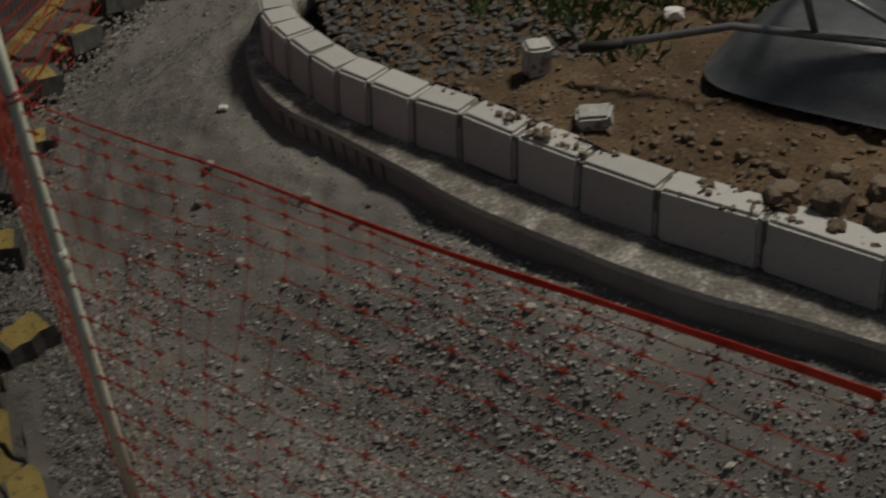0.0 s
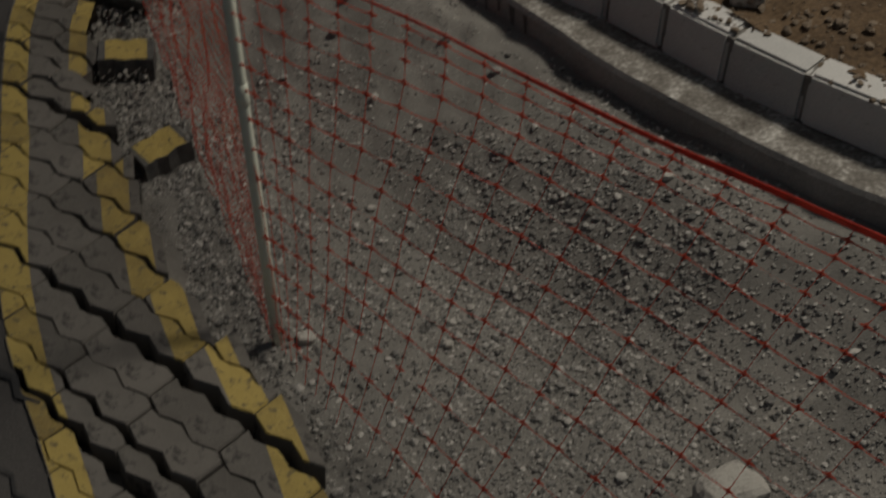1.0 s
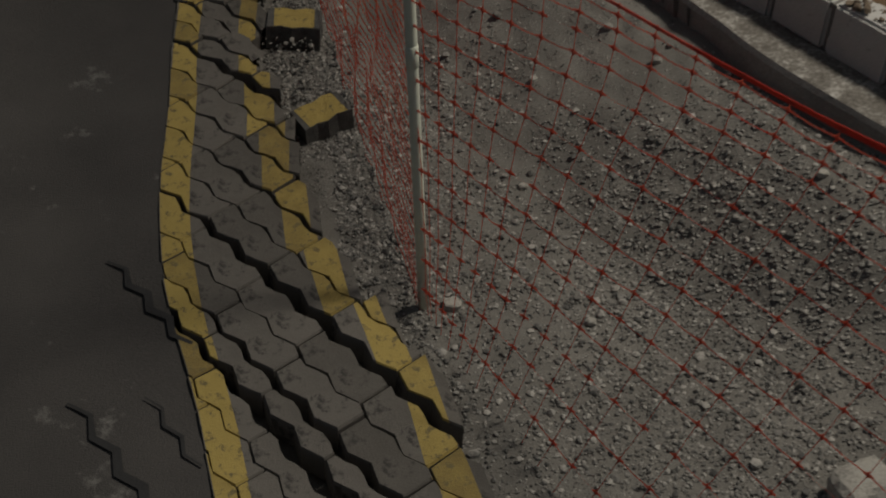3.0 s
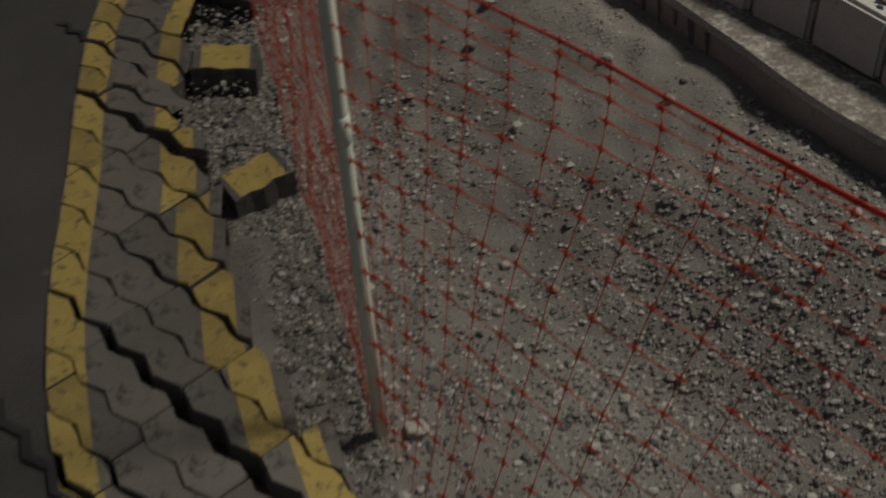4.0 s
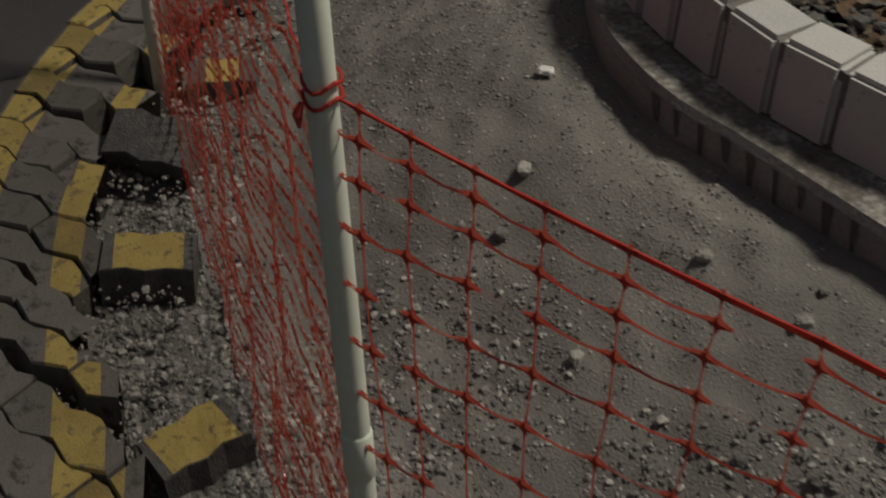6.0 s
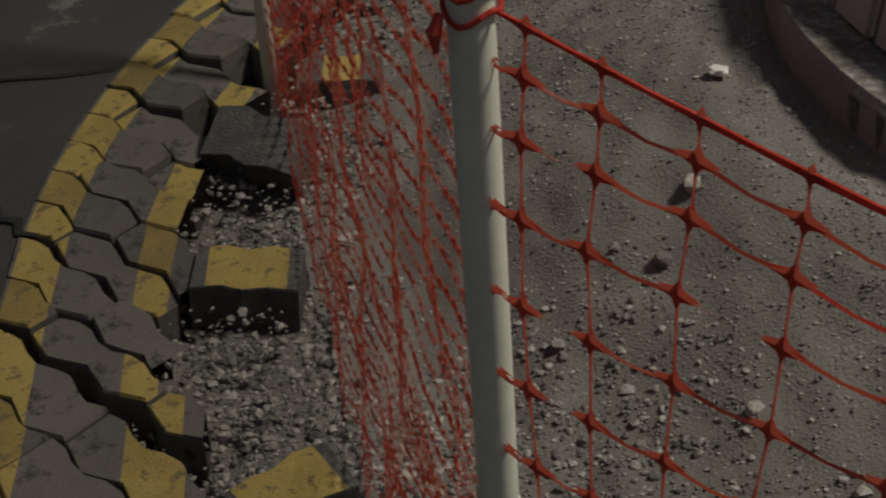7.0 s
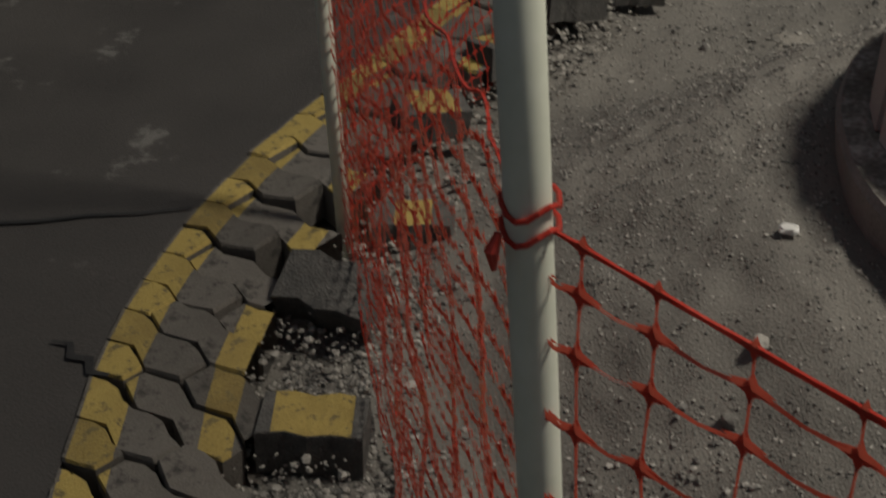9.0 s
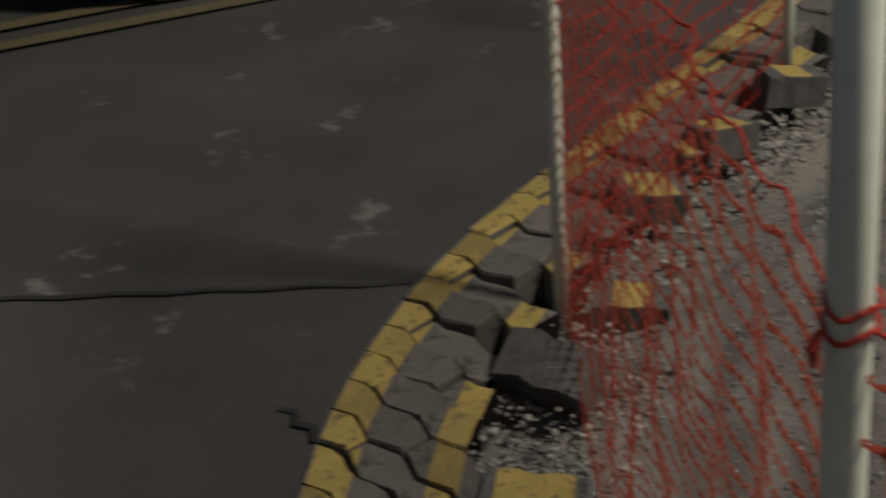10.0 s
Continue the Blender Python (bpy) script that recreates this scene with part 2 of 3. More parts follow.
sheet("road", road_xs, [-40, -12, -5] + list(np.linspace(-2.6, 4.8, 260)) + [12, 40], lambda x, y: -0.004 + 0.004 * nz(x, y, 1.3), asphalt)
tagged(bpy.data.objects["road"], "dark worn asphalt road surface with pale scuffs", "road", kind="structure")
sheet("paver_bed", lambda y: list(np.linspace(line_x(y) - 0.36, line_x(y) + 0.12, 4)), list(np.linspace(-2.6, 4.8, 60)), lambda x, y: -0.095, broken)
tagged(bpy.data.objects["paver_bed"], "dark sand bed under the pavers", "ground", kind="structure")


# ---- kerbs ----
def sweep(name, path, profile, mats, mat_of, parent=None):
    bm = bmesh.new()
    rows = []
    for i, p in enumerate(path):
        d = (path[min(i + 1, len(path) - 1)] - path[max(i - 1, 0)]).normalized()
        nrm = Vector((d.y, -d.x, 0))
        rows.append([bm.verts.new(p + nrm * o + Vector((0, 0, z + 0.003 * noise.noise((p.x * 9, p.y * 9, o * 20))))) for o, z in profile])
    for r0, r1 in zip(rows, rows[1:]):
        for k in range(len(profile) - 1):
            bm.faces.new((r0[k], r0[k + 1], r1[k + 1], r1[k])).material_index = mat_of(k)
    bmesh.ops.recalc_face_normals(bm, faces=bm.faces)
    return part(name, bm, mats, parent)


kerb_path = [Vector((p.x, p.y, 0)) for p in even([(x, y, 0) for x, y in KERB], 0.05)]
low = sweep("kerb_lower", kerb_path, [(0.010, -0.1), (0.008, 0.12), (0.0, 0.206), (0.007, 0.219), (0.05, 0.223), (0.13, 0.222), (0.13, -0.1)], [kerb_low, kerb_top_mat], lambda k: 1 if k in (3, 4) else 0)
tagged(low, "rough low concrete kerb footing with a crusted pale top", "kerb", kind="structure")


def kerb_block_mesh(length, seed):
    """A bevelled precast block: x along, y away from the road, z up."""
    bm = bmesh.new()
    bmesh.ops.create_cube(bm, size=1)
    for v in bm.verts:
        v.co = Vector((v.co.x * length, v.co.y * 0.10 + 0.05, (v.co.z + 0.5) * 0.136))
        if v.co.z > 0.07 and v.co.y < 0.05:
            v.co.y += 0.012
    bmesh.ops.bevel(bm, geom=list(bm.edges), offset=0.008, segments=2, affect="EDGES")
    for v in bm.verts:
        v.co += 0.0025 * Vector((noise.noise(v.co * 30 + Vector((seed, 0, 0))), noise.noise(v.co * 30 + Vector((0, seed, 0))), noise.noise(v.co * 30 + Vector((0, 0, seed)))))
    return mesh_of("kerb_block", bm, kerb_stone)


kerb_row = tagged(new("kerb_upper"), "row of pale grey precast kerb blocks along the soil", "kerb", kind="structure")
JOINTS = [(2.75, -0.84), (2.38, -0.54), (2.0, -0.25), (1.634, 0.036), (1.422, 0.218), (1.228, 0.376), (1.076, 0.523), (0.946, 0.659), (0.829, 0.786), (0.719, 0.883), (0.616, 0.984), (0.537, 1.065), (0.471, 1.163), (0.412, 1.262), (0.368, 1.350), (0.338, 1.444), (0.332, 1.545), (0.35, 1.65), (0.40, 1.76), (0.49, 1.86), (0.62, 1.95), (0.80, 2.04), (1.05, 2.14), (1.4, 2.25)]
ups = [Vector((x, y, 0)) for x, y in JOINTS]
for i, (a, b) in enumerate(zip(ups, ups[1:])):
    m = (a + b) / 2
    turn = math.degrees(math.atan2(b.y - a.y, b.x - a.x))
    ob = new("kerb_block", kerb_block_mesh((b - a).length - 0.007, 1.3 + 3.7 * i))
    ob.parent = kerb_row
    # the block's back faces away from the gravel
    ob.matrix_world = pose(m.x, m.y, 0.218 + 0.002 * math.sin(i * 2.1), rng.uniform(-1, 1), rng.uniform(-0.8, 0.8), turn + 180 + rng.uniform(-1, 1))
sweep("kerb_joint_mortar", ups, [(0.012, 0.21), (0.018, 0.345), (0.09, 0.345)], [mortar], lambda k: 0, kerb_row)


# dark drips run down the footing's face from its lip
drips = [p for p in kerb_path if 0.84 < p.y < 1.2]
for i in range(9):
    k = min(int(i * (len(drips) - 2) / 8), len(drips) - 2)
    a, b = drips[k], drips[k + 1]
    d = (b - a).normalized()
    face = Vector((d.y, -d.x, 0))
    streak = bmesh.new()
    w, h = 0.008 + 0.003 * math.sin(i * 1.7), 0.055 + 0.015 * math.sin(i * 2.3)
    v = [streak.verts.new(a - face * 0.002 + d * sx * w * (1 if z > 0.18 else 0.5) + face * (0.008 * (0.206 - z) / 0.086) + Vector((0, 0, z))) for sx, z in ((-1, 0.203), (1, 0.203), (1, 0.203 - h), (-1, 0.203 - h))]
    streak.faces.new(v)
    part("drip_stain", streak, broken, low)


# ---- soil bank behind the kerb ----
def soil_z(x, y):
    e = x - kerb_x(y)
    return 0.335 + 0.03 * min(e, 2) + 0.035 * nz(x, y, 2.3, 1) + 0.022 * nz(x, y, 8, 4) + 0.014 * nz(x, y, 22, 6) + 0.006 * nz(x, y, 60, 8)


def soil_xs(y):
    k = kerb_x(y) + 0.28
    return list(np.linspace(k, k + 2.6, 120)) + [k + 6, k + 30]


sheet("soil_bank", soil_xs, list(np.linspace(-2.6, 1.61, 210)), soil_z, soil)
tagged(bpy.data.objects["soil_bank"], "bare brown crumbly soil bank behind the kerb", "soil", kind="structure")
sheet("soil_far", lambda y: list(np.linspace(kerb_x(y) + 0.215, 40, 60)), [1.61, 1.7, 1.8, 1.9, 2.0, 2.1, 2.2, 2.3, 2.4], lambda x, y: 0.36 + 0.03 * nz(x, y, 2), soil)
tagged(bpy.data.objects["soil_far"], "dark soil and turf beyond the works", "soil", kind="structure")

places = []
for _ in range(7500):
    y = rng.uniform(-0.6, 1.55)
    x = kerb_x(y) + 0.21 + 1.5 * rng.random() ** 1.3
    s = 0.0022 + 0.012 * rng.random() ** 4
    places.append((x, y, soil_z(x, y) + 0.2 * s, s))
tagged(stones("soil_crumbs", places, clod_mat, 0.75), "crumbled brown soil lumps", "soil", kind="stuff")
places = []
for _ in range(1500):
    y = rng.uniform(1.02, 1.6)
    x = kerb_x(y) + 0.22 + 0.6 * rng.random()
    s = 0.004 + 0.014 * rng.random() ** 3
    places.append((x, y, soil_z(x, y) + 0.3 * s, s))
tagged(stones("rubble_heap", places, broken), "grey broken stone rubble on the soil", "rubble", kind="stuff")

# grass: bent blades in one mesh
verts, faces = [], []
for _ in range(9000):
    y = rng.uniform(0.95, 1.6)
    x = rng.uniform(0.9, 2.6)
    if 0.3 + nz(x, y, 2.5, 11) + (y - 1.2 + 0.25 * (x - 1.0)) * 2.2 < rng.random() * 0.9:
        continue
    a, h, w = rng.uniform(0, math.tau), rng.uniform(0.02, 0.06), rng.uniform(0.0012, 0.003)
    z = soil_z(x, y) - 0.003
    dx, dy = math.cos(a), math.sin(a)
    b = len(verts)
    verts += [(x - dy * w, y + dx * w, z), (x + dy * w, y - dx * w, z), (x + dx * h * 0.3, y + dy * h * 0.3, z + h * 0.8), (x + dx * h * 0.8, y + dy * h * 0.8, z + h)]
    faces += [(b, b + 1, b + 2), (b + 1, b + 3, b + 2)]
me = bpy.data.meshes.new("grass")
me.from_pydata(verts, [], faces)
me.materials.append(grass_mat)
tagged(new("grass", me), "short patchy dark green grass on the soil", "grass", kind="stuff")

for n, (x, y, s) in enumerate([(1.49, 0.29, 0.045), (1.58, 0.25, 0.05), (1.66, 0.17, 0.04), (1.62, 0.33, 0.032), (1.70, 0.27, 0.04), (1.57, 0.17, 0.03), (1.44, 0.45, 0.02), (1.34, 0.55, 0.018), (1.78, 0.1, 0.045), (1.8, 0.3, 0.03), (1.5, 0.38, 0.025), (1.9, 0.05, 0.045)]):
    rock("soil_lump", (s, s * 0.85, s * 0.8), clod_mat, (x, y, soil_z(x, y) + s * 0.25, 0, 0, n * 50), n * 3.1, "rounded clod of dried brown soil near the kerb", "soil lump", group="soil lumps by the kerb")


def cut_block(place, size, seed, label):
    bm = bmesh.new()
    bmesh.ops.create_cube(bm, size=1)
    for v in bm.verts:
        v.co = Vector((v.co.x * size[0], v.co.y * size[1], v.co.z * size[2])) * (1 + 0.12 * noise.noise(v.co * 3 + Vector((seed, 0, 0))))
    bmesh.ops.bevel(bm, geom=list(bm.edges), offset=0.008, segments=2, affect="EDGES")
    bmesh.ops.subdivide_edges(bm, edges=list(bm.edges), cuts=2, use_grid_fill=True)
    for v in bm.verts:
        v.co += 0.004 * Vector((noise.noise(v.co * 40), noise.noise(v.co * 40 + Vector((9, 0, 0))), noise.noise(v.co * 40 + Vector((0, 9, 0)))))
    ob = part("concrete_block", bm, kerb_stone)
    ob.matrix_world = pose(*place)
    return tagged(ob, label, "block", "loose blocks on the soil")


cut_block((1.045, 0.955, soil_z(1.045, 0.955) + 0.045, 3, 4, 8), (0.065, 0.06, 0.085), 2.0, "squarish pale concrete block standing on the soil")
cut_block((1.145, 0.68, soil_z(1.145, 0.68) + 0.02, 8, -6, -12), (0.085, 0.06, 0.05), 6.0, "broken pale concrete block lying on the soil")


# ---- overturned wheelbarrow ----
barrow = tagged(new("wheelbarrow"), "overturned grey steel wheelbarrow with tubular frame on the soil", "wheelbarrow")
bm = bmesh.new()
rings = []
for z, grow in ((0.0, 1.04), (0.012, 1.0), (0.06, 0.93), (0.13, 0.82), (0.19, 0.66), (0.215, 0.55)):
    rings.append([bm.verts.new((0.44 * grow * math.copysign(abs(math.cos(a)) ** 0.45, math.cos(a)) + 0.05 * (1 - grow), 0.27 * grow * math.copysign(abs(math.sin(a)) ** 0.45, math.sin(a)), z)) for a in [k * math.tau / 40 for k in range(40)]])
for r0, r1 in zip(rings, rings[1:]):
    for k in range(40):
        bm.faces.new((r0[k], r0[(k + 1) % 40], r1[(k + 1) % 40], r1[k]))
bm.faces.new(rings[-1])
part("tray", bm, tray_mat, barrow, "dented dark steel tray turned upside down", True)
for s in (-1, 1):
    bm = bmesh.new()
    tube(bm, [(0.5, 0.1 * s, 0.24), (0.1, 0.17 * s, 0.235), (-0.35, 0.24 * s, 0.225), (-0.6, 0.27 * s, 0.13), (-0.78, 0.28 * s, 0.06)], 0.014)
    arm = part("frame_tube", bm, steel, barrow, "", True)
    bm = bmesh.new()
    tube(bm, [(-0.66, 0.275 * s, 0.105), (-0.80, 0.281 * s, 0.05)], 0.018)
    part("grip", bm, dark_rubber, arm, "black rubber grip", True)
    bm = bmesh.new()
    tube(bm, [(-0.12, 0.2 * s, 0.235), (-0.16, 0.2 * s, 0.36), (-0.22, 0.19 * s, 0.46)], 0.012)
    part("leg", bm, steel, barrow, "", True)
    bm = bmesh.new()
    tube(bm, [(0.2, 0.15 * s, 0.235), (-0.2, 0.19 * s, 0.44)], 0.009)
    part("brace", bm, steel, barrow, "", True)
bm = bmesh.new()
tube(bm, [(-0.22, -0.19, 0.455), (-0.22, 0.19, 0.455)], 0.012)
part("crossbar", bm, steel, barrow, "", True)
barrow.matrix_world = pose(1.80, 0.72, 0.375, -3, 2, -33) @ Matrix.Diagonal((0.8, 0.8, 0.7, 1))

scrap = rock("plastic_scrap", (0.03, 0.022, 0.02), scrap_mat, (1.42, 1.14, soil_z(1.42, 1.14) + 0.015), 4.4, "crumpled white plastic scrap on the grass", "litter")
rock("paper_scrap", (0.016, 0.012, 0.007), scrap_mat, (0.222, 1.30, gravel_z(0.222, 1.30) + 0.01), 2.2, "crumpled white scrap lying on the gravel", "litter")
rock("pale_stone", (0.024, 0.02, 0.016), rubble_mat, (0.12, -0.0, gravel_z(0.12, -0.0) + 0.01), 3.3, "pale angular stone beside the fence post", "stone")
rock("large_stone", (0.085, 0.07, 0.06), rubble_mat, (0.985, -0.46, gravel_z(0.985, -0.46) + 0.02, 0, 0, 30), 5.7, "large pale angular stone in the gravel", "stone")
for n in range(26):
    y = rng.uniform(-0.9, 1.1)
    x = rng.uniform(line_x(y) + 0.6, kerb_x(y) - 0.06)
    s = rng.uniform(0.008, 0.016)
    rock("gravel_lump", (s, s * 0.8, s * 0.7), rubble_mat, (x, y, gravel_z(x, y) + s * 0.3, 0, 0, n * 37), n * 1.7, "larger grey stone lying in the gravel", "stone", group="larger stones in the gravel")


# ---- net fence ----
def pipe(place, height, label):
    x, y, lean_x, lean_y = place
    ob = tagged(new("fence_post"), label, "post", "fence posts")
    ob.location = (x, y, 0)
    bm = bmesh.new()
    r = 0.0122
    tube(bm, [(lean_x * t * height, lean_y * t * height, -0.12 + t * (height + 0.12)) for t in (0, 0.25, 0.5, 0.52, 0.75, 1)], r, 20)
    part("pipe", bm, pipe_mat, ob, "", True)
    bm = bmesh.new()
    tube(bm, [(lean_x * (z + 0.12) * height / (height + 0.12), lean_y * (z + 0.12) * height / (height + 0.12), z) for z in (0.55, 0.552, 0.598, 0.6)], [r, r + 0.0016, r + 0.0016, r], 20)
    part("coupling", bm, pipe_mat, ob, "", True)
    return ob


pipe((*POST, -0.05, 0.06), 1.3, "pale green-white plastic pipe post holding the red net")
pipe((*FAR_POST, -0.02, 0.0), 1.2, "white plastic pipe post wrapped in red net")
pipe((*THIRD_POST, 0.0, 0.0), 1.15, "white plastic pipe post at the far end of the net")


def net(top, foot, cols, rows, label, seed, slack=0.0, belly=0.0, grade=1.0, knot=0.0075, edge=1.0):
    """A stretched plastic net between a top and a foot curve: diamond knots, flat wavy bands along it, thin strands up and down."""
    def at(i, j):
        t, u = (i / cols) ** grade, 1 - (1 - j / rows) ** grade
        a, b = Vector(foot(t)), Vector(top(t))
        along = (Vector(top(min(1, t + 0.01))) - Vector(top(max(0, t - 0.01)))).normalized()
        out = Vector((along.y, -along.x, 0)).normalized()
        p = a + (b - a) * u
        ends = math.sin(math.pi * min(1, max(0, t)))
        p += out * (slack * (0.3 + ends) * noise.noise((i * 0.16, j * 0.21, seed)) - belly * ends * math.sin(math.pi * u))
        p += along * 0.007 * noise.noise((i * 0.45, j * 0.5, seed + 5)) + Vector((0, 0, 0.008 * noise.noise((i * 0.35, j * 0.4, seed + 9))))
        return p, along, out

    grid = [[at(i, j) for j in range(rows + 1)] for i in range(cols + 1)]

    def ribbon(bm, p, q, out, w0, w1, tilt, drop=0.0):
        d = (q - p).normalized()
        s = d.cross(out).normalized()
        s = (s * math.cos(tilt) + out * math.sin(tilt)).normalized()
        th = d.cross(s).normalized() * 0.0006
        m = (p + q) / 2 - Vector((0, 0, drop))
        for sign in (1, -1):
            o = th * sign
            v = [bm.verts.new(c + o) for c in (p + s * w0, m + s * w1, q + s * w0, q - s * w0, m - s * w1, p - s * w0)]
            for f in ((0, 1, 4, 5), (1, 2, 3, 4)):
                bm.faces.new([v[k] for k in (f if sign > 0 else f[::-1])])

    root = tagged(new("safety_net"), label, "safety net", "nets of the fence")
    mesh, band = bmesh.new(), bmesh.new()
    up = Vector((0, 0, 1))
    for i in range(cols + 1):
        for j in range(rows + 1):
            p, along, out = grid[i][j]
            k = knot if j < rows else knot * 0.75
            c = [p + along * k * 1.45, p + along * 0.3 * k + up * 0.35 * k, p + up * k, p - along * 0.3 * k + up * 0.35 * k, p - along * k * 1.45, p - along * 0.3 * k - up * 0.35 * k, p - up * k, p + along * 0.3 * k - up * 0.35 * k]
            for sign in (1, -1):
                mesh.faces.new([mesh.verts.new(q + out * 0.0011 * sign) for q in (c if sign < 0 else c[::-1])])
            if i < cols:
                q = grid[i + 1][j][0]
                if j < rows:
                    ribbon(mesh, p, q, out, 0.0013, 0.0007, 1.5 * noise.noise((i * 0.6, j * 0.8, seed)), 0.003)
            if j < rows:
                ribbon(mesh, p, grid[i][j + 1][0], out, 0.0009, 0.0004, 0.2)
    rings = []
    for i in range(cols * 2 + 1):
        p = (grid[i // 2][rows][0] + grid[(i + 1) // 2][rows][0]) / 2
        out = grid[i // 2][rows][2]
        w = ((0.0015 if i % 2 == 0 else 0.0009) + 0.008 * (i / (2 * cols)) ** 1.6) * edge
        tilt = 0.5 * noise.noise((i * 0.2, 2.0, seed))
        side = up * math.cos(tilt) + out * math.sin(tilt)
        rings.append([band.verts.new(p + side * w * a + out * 0.0009 * b) for a, b in ((1, 1), (1, -1), (-1, -1), (-1, 1))])
    for r0, r1 in zip(rings, rings[1:]):
        for k in range(4):
            band.faces.new((r0[k], r0[(k + 1) % 4], r1[(k + 1) % 4], r1[k]))
    part("mesh", mesh, net_mat, root)
    part("top_band", band, net_mat, root, "thicker red selvedge band along the net's top")
    return root


def straight(a, b, z0, z1, dip=0.0):
    return lambda t: (a[0] + (b[0] - a[0]) * t, a[1] + (b[1] - a[1]) * t, z0 + (z1 - z0) * t - dip * math.sin(math.pi * t))


def sagging_top(t):
    u = 1.3 * t
    return (0.012 + u, 0.045 - 0.52 * u - 0.14 * u * u, 0.924 - 0.2 * u + 0.09 * u * u)


def slack_foot(t):
    u = 1.3 * t
    return (0.07 + 0.28 * u + 0.2 * u * u, -0.03 - 0.62 * u - 0.1 * u * u, -0.10)


net(sagging_top, slack_foot, 19, 16, "red plastic mesh safety net sagging from its post", 1.0, 0.03, 0.05, 1.35, 0.009)
net(straight((0.004, 0.06), FAR_POST, 0.93, 0.95, 0.07), straight((0.05, -0.02), FAR_POST, -0.11, -0.05), 110, 38, "red plastic mesh safety net stretched between two posts", 2.0, 0.014, knot=0.0055, edge=0.55)
net(straight(FAR_POST, THIRD_POST, 0.95, 0.93, 0.05), straight(FAR_POST, THIRD_POST, -0.05, -0.04), 40, 22, "red plastic mesh safety net along the broken road edge", 3.0, 0.03)
bm = bmesh.new()
for z in (0.922, 0.936):
    tube(bm, [(0.011 + 0.0145 * math.cos(k * math.tau / 16), 0.048 + 0.0145 * math.sin(k * math.tau / 16), z + 0.004 * math.sin(k)) for k in range(17)], 0.0016, 6)
tube(bm, [(-0.003, 0.034, 0.926), (-0.006, 0.031, 0.917), (-0.005, 0.031, 0.906)], [0.002, 0.004, 0.0015], 8)
tagged(part("net_tie", bm, net_mat), "red net end knotted round the post top", "tie")

# ---- far left: parked car and lines by the opposite kerb ----
for k in (0.0, 0.2):
    sheet("road_line", lambda y: [-1.95 - k + 1.3 * (y - 2.3), -1.87 - k + 1.3 * (y - 2.3)], list(np.linspace(1.4, 4.2, 8)), lambda x, y: 0.006, line_far)
    tagged(bpy.data.objects["road_line" if k == 0 else "road_line.001"], "worn yellow line painted along the far road edge", "road marking", kind="structure")
car = tagged(new("car"), "black car parked at the far road edge at night", "car")
bm = bmesh.new()
prof = [(-2.1, 0.22), (-2.15, 0.6), (-1.2, 0.85), (-0.6, 1.35), (0.8, 1.4), (1.6, 0.95), (2.1, 0.8), (2.15, 0.25)]
rows = []
for w in (-0.82, -0.7, 0.7, 0.82):
    k = 1.0 if abs(w) < 0.75 else 0.94
    rows.append([bm.verts.new((x * (1 if k == 1 else 0.98), w, 0.2 + (z - 0.2) * k)) for x, z in prof])
for r0, r1 in zip(rows, rows[1:]):
    for k in range(len(prof)):
        bm.faces.new((r0[k], r0[(k + 1) % len(prof)], r1[(k + 1) % len(prof)], r1[k]))
bm.faces.new(rows[0])
bm.faces.new(rows[-1][::-1])
bmesh.ops.recalc_face_normals(bm, faces=bm.faces)
bmesh.ops.bevel(bm, geom=list(bm.edges), offset=0.04, segments=2, affect="EDGES")
part("body", bm, car_paint, car, "", True)
for x in (-1.3, 1.35):
    for s in (-0.78, 0.78):
        bm = bmesh.new()
        tube(bm, [(x, s - 0.1, 0.31), (x, s + 0.1, 0.31)], 0.31, 24)
        wheel = part("wheel", bm, dark_rubber, car)
        bm = bmesh.new()
        tube(bm, [(x, s - 0.105, 0.31), (x, s + 0.105, 0.31)], 0.19, 16)
        part("rim", bm, steel, wheel)
car.matrix_world = pose(-3.22, 2.50, 0, 0, 0, 38)


# ---- pavers: the broken road edge, pieces last ----
ROW, LONG = 0.128, 0.2155


